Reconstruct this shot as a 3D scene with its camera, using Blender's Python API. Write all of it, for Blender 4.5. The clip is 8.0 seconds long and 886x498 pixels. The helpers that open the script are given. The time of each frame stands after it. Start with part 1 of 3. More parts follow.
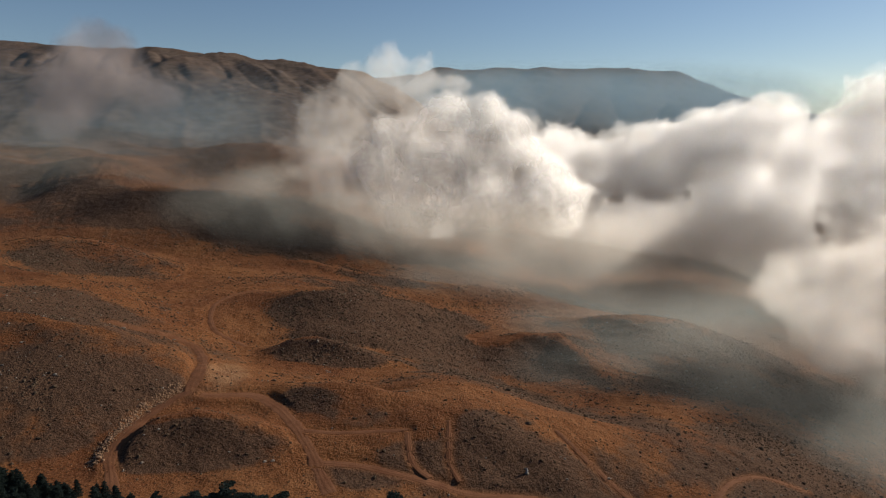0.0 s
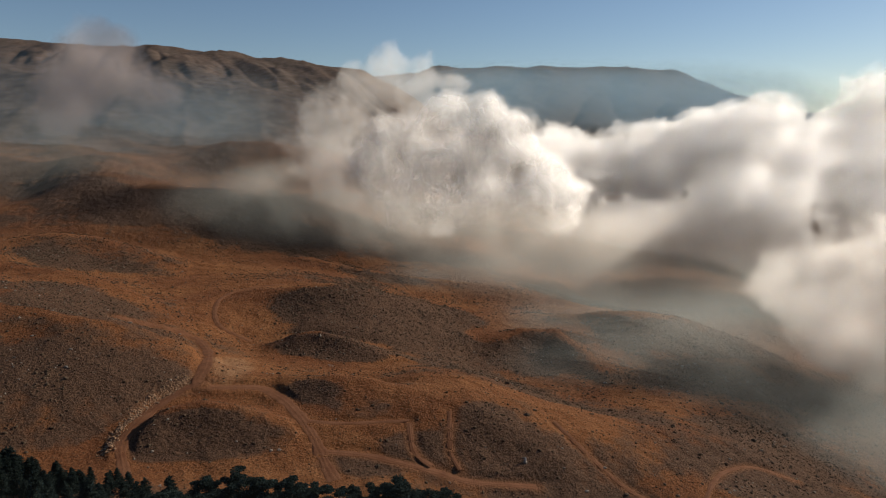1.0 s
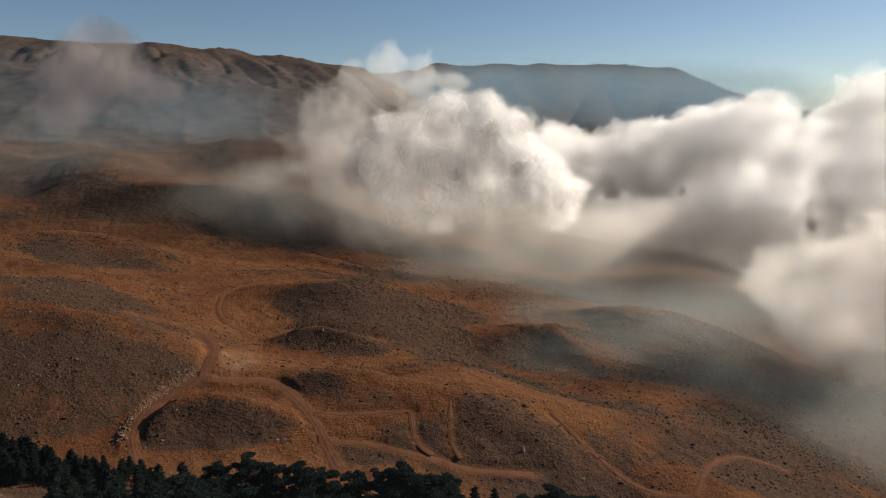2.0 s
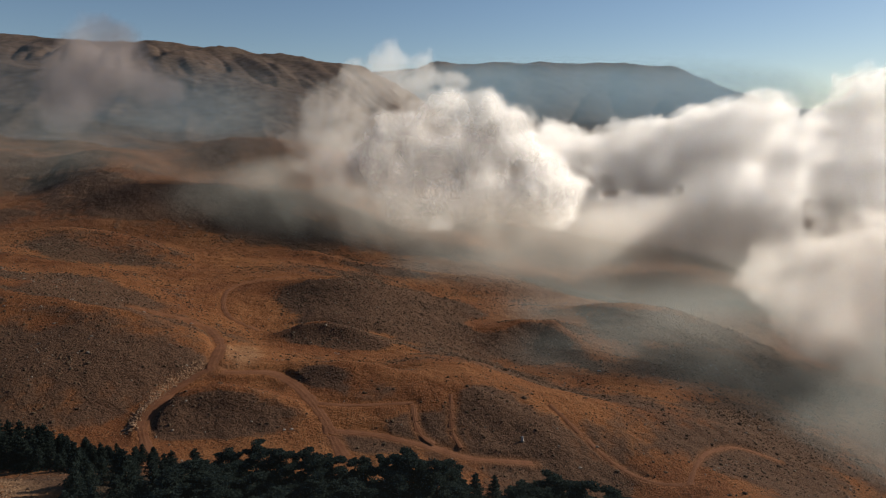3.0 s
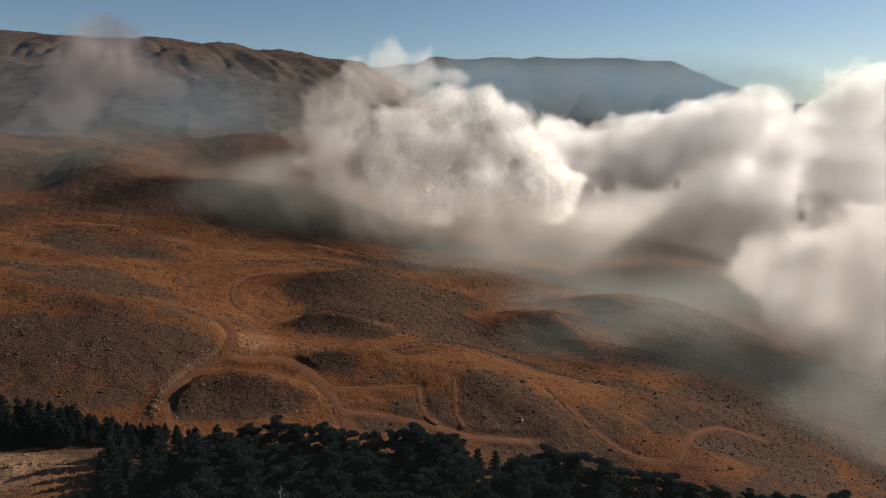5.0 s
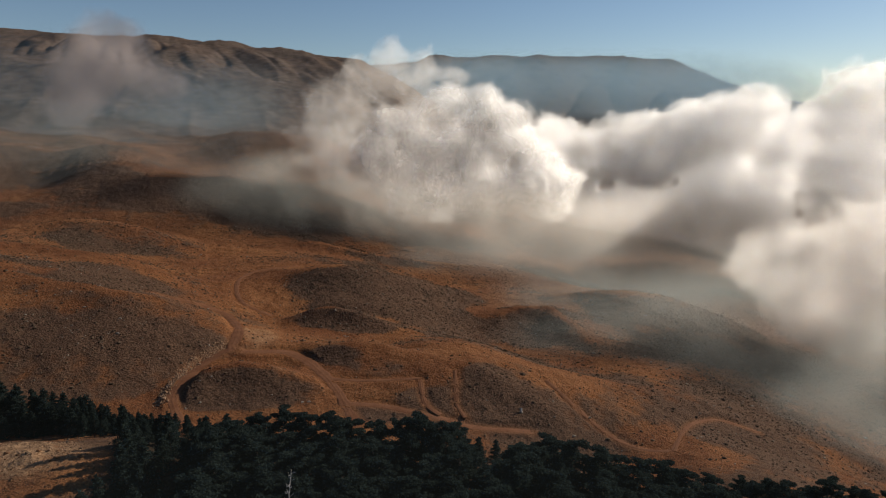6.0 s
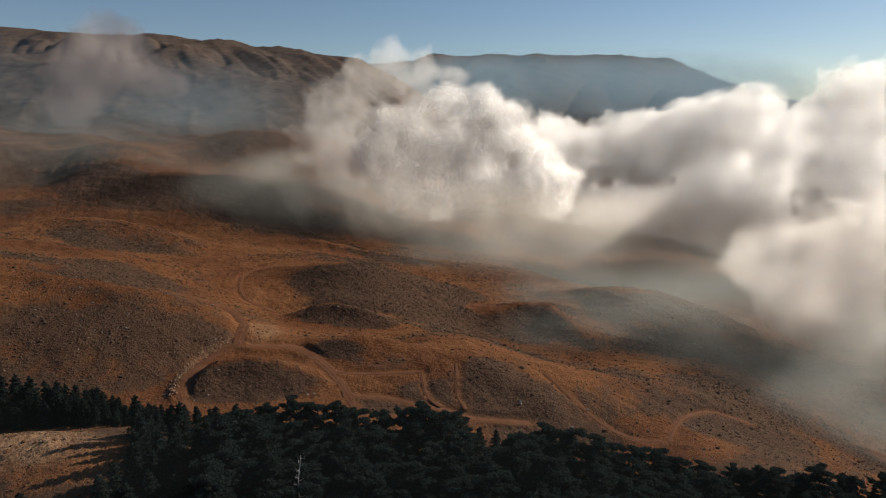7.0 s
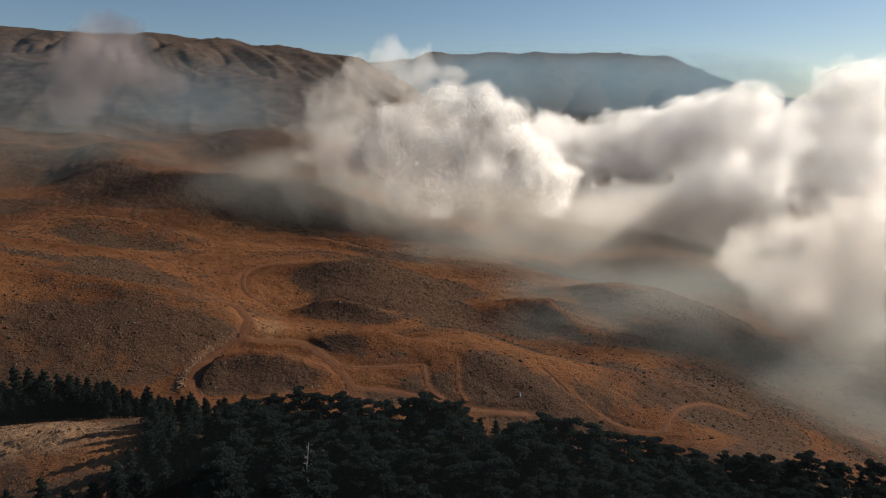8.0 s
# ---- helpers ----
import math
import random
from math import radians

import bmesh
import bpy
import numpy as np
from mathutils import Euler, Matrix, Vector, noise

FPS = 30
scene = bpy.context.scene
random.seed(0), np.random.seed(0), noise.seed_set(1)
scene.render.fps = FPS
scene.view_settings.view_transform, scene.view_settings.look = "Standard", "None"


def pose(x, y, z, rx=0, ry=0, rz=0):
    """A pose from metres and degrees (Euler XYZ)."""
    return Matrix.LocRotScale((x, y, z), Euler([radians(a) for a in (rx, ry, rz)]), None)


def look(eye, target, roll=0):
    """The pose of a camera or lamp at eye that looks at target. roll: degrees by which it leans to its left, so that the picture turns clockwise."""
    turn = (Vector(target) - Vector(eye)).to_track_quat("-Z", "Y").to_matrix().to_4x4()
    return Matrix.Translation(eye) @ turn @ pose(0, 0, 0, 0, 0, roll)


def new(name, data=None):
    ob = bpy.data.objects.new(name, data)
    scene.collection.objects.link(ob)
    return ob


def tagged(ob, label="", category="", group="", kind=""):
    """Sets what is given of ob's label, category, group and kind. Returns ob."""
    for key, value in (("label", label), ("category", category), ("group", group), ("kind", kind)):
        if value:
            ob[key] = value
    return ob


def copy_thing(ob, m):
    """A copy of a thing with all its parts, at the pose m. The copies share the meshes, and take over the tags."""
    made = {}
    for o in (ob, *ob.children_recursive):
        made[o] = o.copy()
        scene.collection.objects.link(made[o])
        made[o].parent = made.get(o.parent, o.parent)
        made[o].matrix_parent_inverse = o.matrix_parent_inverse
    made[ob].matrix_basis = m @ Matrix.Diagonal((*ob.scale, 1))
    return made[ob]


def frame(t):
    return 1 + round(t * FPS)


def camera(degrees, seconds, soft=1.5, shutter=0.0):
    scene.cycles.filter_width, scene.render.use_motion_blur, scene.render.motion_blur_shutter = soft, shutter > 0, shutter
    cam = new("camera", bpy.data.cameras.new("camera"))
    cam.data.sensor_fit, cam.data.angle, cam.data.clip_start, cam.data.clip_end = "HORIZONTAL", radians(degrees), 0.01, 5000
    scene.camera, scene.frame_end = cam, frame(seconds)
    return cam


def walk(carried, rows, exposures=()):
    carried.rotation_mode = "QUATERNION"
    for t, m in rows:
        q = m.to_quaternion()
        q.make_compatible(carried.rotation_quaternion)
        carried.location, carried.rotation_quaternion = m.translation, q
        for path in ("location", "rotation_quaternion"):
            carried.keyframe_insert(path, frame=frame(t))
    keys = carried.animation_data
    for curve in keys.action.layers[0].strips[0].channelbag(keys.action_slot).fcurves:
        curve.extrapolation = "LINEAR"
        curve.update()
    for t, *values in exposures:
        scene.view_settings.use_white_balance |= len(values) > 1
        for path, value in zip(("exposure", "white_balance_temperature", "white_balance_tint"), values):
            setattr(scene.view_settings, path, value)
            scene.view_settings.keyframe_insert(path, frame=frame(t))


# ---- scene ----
cam = camera(69.0, 8.0, soft=1.2)
PATH = [
    (0, (2.945, 0.874, 92.964), (2.942, 2.838, 92.588), -0.6),
    (0.5, (2.512, -2.285, 93.222), (2.511, -0.321, 92.843), -0.5),
    (1, (2.089, -5.434, 93.317), (2.09, -3.471, 92.936), -0.5),
    (1.5, (1.717, -8.738, 93.675), (1.721, -6.776, 93.29), -0.5),
    (3, (0.533, -18.724, 94.52), (0.54, -16.763, 94.126), -0.4),
    (3.5, (0.061, -22.005, 94.701), (0.069, -20.045, 94.304), -0.4),
    (4, (-0.424, -25.172, 94.884), (-0.415, -23.213, 94.484), -0.4),
    (4.5, (-0.861, -28.417, 95.197), (-0.85, -26.458, 94.793), -0.5),
    (6, (-1.984, -37.962, 95.898), (-1.972, -36.006, 95.484), -0.5),
    (6.5, (-2.615, -41.19, 96.08), (-2.6, -39.234, 95.664), -0.5),
    (7, (-3.144, -44.43, 96.307), (-3.127, -42.474, 95.889), -0.5),
    (7.5, (-3.485, -47.616, 96.473), (-3.467, -45.661, 96.053), -0.5),
    (8, (-3.968, -50.975, 96.84), (-3.948, -49.021, 96.417), -0.6),
]
walk(cam, [(t, look(eye, target, roll)) for t, eye, target, roll in PATH])


# ---- light ----
SUN_TURN, SUN_UP = 62.0, 26.0  # degrees to the right of straight ahead, and above the horizon
world = bpy.data.worlds.new("sky")
scene.world = world
world.use_nodes = True
wn = world.node_tree.nodes
sky = wn.new("ShaderNodeTexSky")
sky.sky_type, sky.sun_disc = "NISHITA", False
sky.sun_elevation, sky.sun_rotation = radians(SUN_UP), radians(SUN_TURN)
sky.altitude, sky.air_density, sky.dust_density, sky.ozone_density = 1900, 1.05, 0.9, 2.2
wn["Background"].inputs["Strength"].default_value = 0.078
world.node_tree.links.new(sky.outputs[0], wn["Background"].inputs["Color"])
sun = new("sun", bpy.data.lights.new("sun", "SUN"))
sun.data.energy, sun.data.angle, sun.data.color = 5.0, radians(0.6), (1.0, 0.89, 0.75)
sun.matrix_world = look((math.sin(radians(SUN_TURN)) * math.cos(radians(SUN_UP)) * 900, math.cos(radians(SUN_TURN)) * math.cos(radians(SUN_UP)) * 900,
                         math.sin(radians(SUN_UP)) * 900), (0, 0, 0))
scene.view_settings.exposure = -0.05
scene.cycles.transparent_max_bounces = 110


# ---- materials ----
class Nodes:
    """A short way to write node trees."""

    def __init__(self, name):
        self.mat = bpy.data.materials.new(name)
        self.mat.use_nodes = True
        self.tree = self.mat.node_tree
        self.tree.nodes.clear()
        self.out = self.tree.nodes.new("ShaderNodeOutputMaterial")

    def add(self, kind, **values):
        node = self.tree.nodes.new("ShaderNode" + kind)
        for key, value in values.items():
            if key == "operation":
                node.operation = value
            elif key == "data_type":
                node.data_type = value
            elif key == "attribute_name":
                node.attribute_name = value
            elif key == "blend_type":
                node.blend_type = value
        return node

    def link(self, a, b):
        self.tree.links.new(a, b)

    def put(self, socket, value):
        if isinstance(value, bpy.types.NodeSocket):
            self.link(value, socket)
        else:
            socket.default_value = value

    def math(self, operation, a, b=0.0, clamp=False):
        node = self.add("Math", operation=operation)
        node.use_clamp = clamp
        self.put(node.inputs[0], a), self.put(node.inputs[1], b)
        return node.outputs[0]

    def mix(self, factor, a, b, blend="MIX"):
        node = self.add("Mix", data_type="RGBA", blend_type=blend)
        self.put(node.inputs[0], factor), self.put(node.inputs[6], a), self.put(node.inputs[7], b)
        return node.outputs[2]

    def place(self):
        return self.add("NewGeometry").outputs["Position"]

    def noise(self, vector, scale, detail=4.0, roughness=0.55):
        node = self.add("TexNoise")
        self.link(vector, node.inputs["Vector"])
        node.inputs["Scale"].default_value, node.inputs["Detail"].default_value = scale, detail
        node.inputs["Roughness"].default_value = roughness
        return node.outputs[0]

    def cells(self, vector, scale):
        node = self.add("TexVoronoi")
        self.link(vector, node.inputs["Vector"])
        node.inputs["Scale"].default_value = scale
        return node.outputs["Distance"]

    def ramp(self, value, low, high, to_low=0.0, to_high=1.0):
        node = self.add("MapRange")
        node.interpolation_type = "SMOOTHSTEP"
        for n, v in enumerate((value, low, high, to_low, to_high)):
            self.put(node.inputs[n], v)
        return node.outputs[0]

    def attribute(self, name):
        return self.add("Attribute", attribute_name=name).outputs["Fac"]

    def bump(self, height, distance, strength=1.0):
        node = self.add("Bump")
        self.put(node.inputs["Height"], height)
        node.inputs["Distance"].default_value, node.inputs["Strength"].default_value = distance, strength
        return node.outputs[0]

    def surface(self, colour, roughness=0.9, normal=None, specular=0.2):
        node = self.add("BsdfPrincipled")
        self.put(node.inputs["Base Color"], colour), self.put(node.inputs["Roughness"], roughness)
        node.inputs["Specular IOR Level"].default_value = specular
        if normal is not None:
            self.link(normal, node.inputs["Normal"])
        self.link(node.outputs[0], self.out.inputs[0])
        return self.mat


def rgb(r, g, b):
    return (r, g, b, 1.0)


def ground_material():
    """Dry grass on red earth, with grey stony patches of thorn scrub, bare earth and pale rock."""
    m = Nodes("dry_grass_and_earth")
    p = m.place()
    fine, mid, wide = m.noise(p, 1.1, 6, 0.7), m.noise(p, 0.13, 5, 0.6), m.noise(p, 0.018, 4)
    grass = m.mix(m.ramp(mid, 0.3, 0.7), rgb(0.178, 0.070, 0.026), rgb(0.24, 0.106, 0.043))
    grass = m.mix(m.ramp(wide, 0.35, 0.65), grass, rgb(0.145, 0.055, 0.023))
    grass = m.mix(m.ramp(fine, 0.50, 0.64), grass, rgb(0.062, 0.032, 0.016))
    tuft = m.noise(p, 2.1, 3, 0.7)
    grass = m.mix(m.ramp(tuft, 0.56, 0.70, 0.0, 0.8), grass, rgb(0.33, 0.17, 0.08))
    stony = m.mix(m.ramp(fine, 0.35, 0.62), rgb(0.044, 0.028, 0.020), rgb(0.105, 0.060, 0.037))
    stony = m.mix(m.ramp(m.cells(p, 0.55), 0.02, 0.14), rgb(0.17, 0.115, 0.08), stony)
    patch = m.ramp(m.math("ADD", m.attribute("stony"), m.math("MULTIPLY", m.math("SUBTRACT", mid, 0.5), 1.1)), 0.30, 0.72, 0.0, 0.95)
    colour = m.mix(patch, grass, stony)
    colour = m.mix(m.math("MULTIPLY", m.attribute("worn"), m.ramp(mid, 0.15, 0.5)), colour, rgb(0.20, 0.085, 0.036))
    colour = m.mix(m.math("MULTIPLY", m.attribute("bare"), m.ramp(mid, 0.2, 0.55)), colour, m.mix(m.ramp(fine, 0.35, 0.65), rgb(0.20, 0.115, 0.062), rgb(0.33, 0.205, 0.118)))
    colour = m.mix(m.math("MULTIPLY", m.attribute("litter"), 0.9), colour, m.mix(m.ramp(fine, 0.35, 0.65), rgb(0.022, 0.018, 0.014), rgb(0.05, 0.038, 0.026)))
    rock = m.mix(m.ramp(m.noise(p, 0.05, 6, 0.65), 0.35, 0.65), rgb(0.07, 0.054, 0.042), rgb(0.13, 0.10, 0.08))
    # rock grey by distance; over the nearer hills it puts haze into colour
    colour = m.mix(m.math("MULTIPLY", m.attribute("mountain"), 0.85), colour, rock)
    return m.surface(colour, 0.95, m.bump(m.math("ADD", fine, m.math("MULTIPLY", mid, 3.0)), 0.8, 0.9), 0.05)


def road_material():
    m = Nodes("packed_red_earth")
    p = m.place()
    fine, mid = m.noise(p, 1.6, 5, 0.65), m.noise(p, 0.2, 4)
    colour = m.mix(m.ramp(mid, 0.3, 0.7), rgb(0.13, 0.053, 0.025), rgb(0.18, 0.080, 0.040))
    colour = m.mix(m.ramp(fine, 0.5, 0.75), colour, rgb(0.10, 0.045, 0.025))
    return m.surface(colour, 0.9, m.bump(fine, 0.12), 0.1)


def plain_rough(name, low, high, scale, relief=0.05, roughness=0.9):
    m = Nodes(name)
    p = m.place()
    n = m.noise(p, scale, 5, 0.65)
    colour = m.mix(m.ramp(n, 0.3, 0.7), rgb(*low), rgb(*high))
    shade = m.add("NewGeometry").outputs["Random Per Island"]
    colour = m.mix(m.ramp(shade, 0, 1, 0, 0.5), colour, m.mix(0.5, colour, rgb(*high)))
    return m.surface(colour, roughness, m.bump(n, relief), 0.15)


def needle_material():
    """Dark blue-green needles that let some light through."""
    m = Nodes("cedar_needles")
    n = m.noise(m.place(), 0.9, 5, 0.65)
    colour = m.mix(m.ramp(n, 0.3, 0.7), rgb(0.019, 0.028, 0.027), rgb(0.034, 0.047, 0.040))
    front, through_it, both = m.add("BsdfDiffuse"), m.add("BsdfTranslucent"), m.add("MixShader")
    m.link(colour, front.inputs[0]), m.link(colour, through_it.inputs[0])
    both.inputs[0].default_value = 0.4
    m.link(front.outputs[0], both.inputs[1]), m.link(through_it.outputs[0], both.inputs[2]), m.link(both.outputs[0], m.out.inputs[0])
    return m.mat


def cloud_material(name, strength, size, colour, spread=0.65, ragged=0.55):
    """Vapour in a thin layer of a cloud: thick where the cloud is dense, torn by finer noise; it scatters light to both sides."""
    m = Nodes(name)
    p = m.place()
    torn = m.math("ADD", m.math("MULTIPLY", m.noise(p, 1.0 / size, 5, 0.62), 0.7), m.math("MULTIPLY", m.noise(p, 3.4 / size, 3, 0.65), 0.3))
    dense = m.math("ADD", m.attribute("dense"), m.math("MULTIPLY", m.math("SUBTRACT", torn, 0.52), ragged * 2.0))
    thick = m.math("MULTIPLY", m.ramp(dense, 0.08, 0.85), m.ramp(m.attribute("dense"), 0.0, 0.22))
    thick = m.math("MULTIPLY", thick, strength, True)
    lean = m.add("Attribute", attribute_name="lean").outputs["Vector"]
    # light that has been scattered many times leaves a cloud to all sides; the rest follows the billows
    even = m.add("CombineXYZ")
    for n, v in enumerate((0.55, 0.40, 0.73)):
        even.inputs[n].default_value = v
    front, ahead, behind = m.add("BsdfDiffuse"), m.add("BsdfDiffuse"), m.add("BsdfTranslucent")
    front.inputs[0].default_value = rgb(*(c * (1 - spread) for c in colour))
    ahead.inputs[0].default_value = behind.inputs[0].default_value = rgb(*(c * spread for c in colour))
    m.link(lean, front.inputs["Normal"]), m.link(even.outputs[0], ahead.inputs["Normal"]), m.link(even.outputs[0], behind.inputs["Normal"])
    both_sides, vapour, clear, both = m.add("AddShader"), m.add("AddShader"), m.add("BsdfTransparent"), m.add("MixShader")
    m.link(ahead.outputs[0], both_sides.inputs[0]), m.link(behind.outputs[0], both_sides.inputs[1])
    m.link(front.outputs[0], vapour.inputs[0]), m.link(both_sides.outputs[0], vapour.inputs[1])
    m.link(thick, both.inputs[0]), m.link(clear.outputs[0], both.inputs[1]), m.link(vapour.outputs[0], both.inputs[2])
    m.link(both.outputs[0], m.out.inputs[0])
    return m.mat


GROUND, ROAD = ground_material(), road_material()
SCRUB = plain_rough("thorn_scrub", (0.045, 0.031, 0.021), (0.10, 0.066, 0.041), 2.0)
RUSTY = plain_rough("rusty_dry_leaves", (0.06, 0.03, 0.014), (0.15, 0.07, 0.03), 1.5)
EARTH = plain_rough("pale_crumbling_earth", (0.17, 0.10, 0.058), (0.29, 0.18, 0.11), 1.0)
STONE = plain_rough("pale_limestone", (0.12, 0.098, 0.078), (0.24, 0.205, 0.17), 1.2)
NEEDLES = needle_material()
BARK = plain_rough("grey_brown_bark", (0.06, 0.045, 0.035), (0.14, 0.11, 0.09), 3.0)
DEADWOOD = plain_rough("bleached_wood", (0.30, 0.28, 0.26), (0.5, 0.47, 0.44), 3.0)
CLOUD = cloud_material("cloud_vapour", 0.17, 25.0, (0.97, 0.97, 0.98), 0.7, 0.55)
# lit and shaded copies of the cloud vapour, the shaded one tinted blue
LIT_CLOUD = cloud_material("bright_cloud_vapour", 0.105, 16.0, (0.99, 0.98, 0.97), 0.75, 0.8)
SHADED_CLOUD = cloud_material("shaded_cloud_vapour", 0.125, 17.0, (0.96, 0.975, 1.0), 0.78, 0.9)
THIN = cloud_material("thin_vapour", 0.055, 20.0, (0.93, 0.92, 0.92), 0.7, 1.2)
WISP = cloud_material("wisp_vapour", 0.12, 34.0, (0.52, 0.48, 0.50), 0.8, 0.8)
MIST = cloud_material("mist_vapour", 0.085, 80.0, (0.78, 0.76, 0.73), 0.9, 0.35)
# thin mist with the valley's shade put into a dim colour
VEIL = cloud_material("shaded_mist_vapour", 0.062, 90.0, (0.38, 0.41, 0.41), 0.9, 0.35)
# faint sheets added only to lift the dark tones of the wood
AIR = cloud_material("added_wood_haze", 0.004, 90.0, (0.40, 0.48, 0.50), 0.9, 0.2)
# distance haze put in as sheets, its blue set in their colour
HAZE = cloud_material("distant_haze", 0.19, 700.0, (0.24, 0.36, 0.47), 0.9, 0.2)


# ---- the lie of the land ----
def lattice(ix, iy, seed):
    """Repeatable random numbers from 0 to 1 on a grid of whole numbers."""
    h = (ix.astype(np.int64) * 374761393 + iy.astype(np.int64) * 668265263 + seed * 974634777) & 0xFFFFFFFF
    h = ((h ^ (h >> 13)) * 1274126177) & 0xFFFFFFFF
    return ((h ^ (h >> 16)) & 0xFFFFFF) / float(0xFFFFFF)


def smooth_noise(x, y, size, seed):
    """Noise from -1 to 1 whose lumps are about size metres across."""
    x, y = np.asarray(x, float) / size, np.asarray(y, float) / size
    ix, iy = np.floor(x), np.floor(y)
    u, v = x - ix, y - iy
    u, v = u * u * u * (u * (6 * u - 15) + 10), v * v * v * (v * (6 * v - 15) + 10)
    low = lattice(ix, iy, seed) * (1 - u) + lattice(ix + 1, iy, seed) * u
    high = lattice(ix, iy + 1, seed) * (1 - u) + lattice(ix + 1, iy + 1, seed) * u
    return 2 * (low * (1 - v) + high * v) - 1


def rough(x, y, size, octaves, seed, gain=0.5):
    return sum(gain ** n * smooth_noise(x + 31.7 * n, y - 17.3 * n, size / 2 ** n, seed + n) for n in range(octaves))


def ease(v):
    v = np.clip(v, 0, 1)
    return v * v * (3 - 2 * v)


CRESTS = []


def crest(points, front, back):
    """A hill's crest: places and heights along it, and how wide it falls off to its front and to its back."""
    CRESTS.append((np.array(points, float), front, back))


def hills(x, y):
    """The sum of all crests, each with a shallow hollow behind it."""
    z = np.zeros_like(x)
    for line, front, back in CRESTS:
        reach = 6 * max(front, back)
        low, high = line.min(0) - reach, line.max(0) + reach
        near = np.nonzero((x > low[0]) & (x < high[0]) & (y > low[1]) & (y < high[1]))[0]
        if not len(near):
            continue
        s = np.concatenate([np.linspace(k, k + 1, max(3, int(np.hypot(*(q - p)[:2]) / 2)), endpoint=False) for k, (p, q) in enumerate(zip(line[:-1], line[1:]))] + [[len(line) - 1]])
        along = np.stack([np.interp(s, np.arange(len(line)), line[:, k]) for k in range(3)], 1)
        way = np.gradient(along[:, :2], axis=0)
        way /= np.hypot(way[:, 0], way[:, 1])[:, None]
        for some in np.array_split(near, len(near) // 20000 + 1):
            dx, dy = x[some, None] - along[None, :, 0], y[some, None] - along[None, :, 1]
            d2 = dx * dx + dy * dy
            k, least = d2.argmin(1), d2.min(1)
            w = np.exp((least[:, None] - d2) / (2 * (0.55 * front) ** 2))
            rise = (w * along[None, :, 2]).sum(1) / w.sum(1)
            r = np.arange(len(k))
            off = way[k, 0] * dy[r, k] - way[k, 1] * dx[r, k]
            q = np.sqrt(least) / (front + (back - front) * ease(off / (2 * back) + 0.5))
            hollow = 0.3 * np.exp(-(((q - 2.1) / 0.9) ** 2)) * ease(off / back - 0.5)
            z[some] += rise * (np.maximum(0, (1 + q * q) ** -1.5 - 0.0045) - hollow)
    return z


# broad swells of the land, from the near slopes to the far ones: first place, steps and half width; then heights, rows from near to far, from left to right
TILT = (-23.17, -0.1679, -0.0020)  # height at the middle, fall to the right, rise ahead
SWELLS = (
    ((-240, 125, 50, 40, 42), (
        (-6.7, -9.7, 3.9, 14.5, 6.2, 12.9, 6.5, 17.0),
        (-3.1, -7.0, -7.5, -6.7, -1.6, -2.0, -9.5, 9.5),
        (1.1, 1.7, 2.9, 0.9, 5.6, 9.4, 15.3, -2.6),
        (3.9, 1.8, 4.8, 6.0, -1.0, 9.1, -2.9, 8.7),
        (5.0, 4.3, -2.0, -5.8, -3.9, 5.4, -1.5, 0.8),
        (2.0, 4.0, -0.9, -4.2, 2.1, -10.0, -6.1, -1.0),
    )),
    ((-420, 375, 80, 80, 72), (
        (-6.9, 1.6, -7.1, -6.8, 0.6, 4.9, -7.9, 14.2, -3.0),
        (-29.8, -10.9, -6.1, -8.9, 1.6, -8.1, -2.0, 3.2, -1.9),
        (4.8, -10.7, -3.5, -4.2, -10.3, -5.5, 4.0, -11.8, -4.2),
        (-33.5, 15.4, 8.3, 14.8, 8.8, -5.9, -9.5, -8.1, 0.6),
        (8.6, 6.2, -11.7, -4.7, -8.5, -3.1, -4.5, -6.2, -5.0),
    )),
    ((-760, 800, 150, 150, 140), (
        (0.6, 8.2, 4.4, 8.8, 43.6),
        (0.3, 4.2, 9.0, 19.6, 19.0),
        (3.0, 12.9, 12.6, 13.4, 15.8),
        (9.5, 40.5, 38.3, 42.2, 55.5),
    )),
)


def broad(x, y):
    """The land without its crests: it falls to the right and rises ahead, in broad swells."""
    z = TILT[0] + TILT[1] * np.clip(x, -900, 600) + TILT[2] * (np.clip(y, -300, 1300) - 250) - 60 * ease((x - 230) / 500)
    for (x0, y0, step, row, half), heights in SWELLS:
        for j, line in enumerate(heights):
            for i, height in enumerate(line):
                z = z + height * np.exp(-(((x - x0 - step * i) / half) ** 2) - ((y - y0 - row * j) / half) ** 2)
    return z


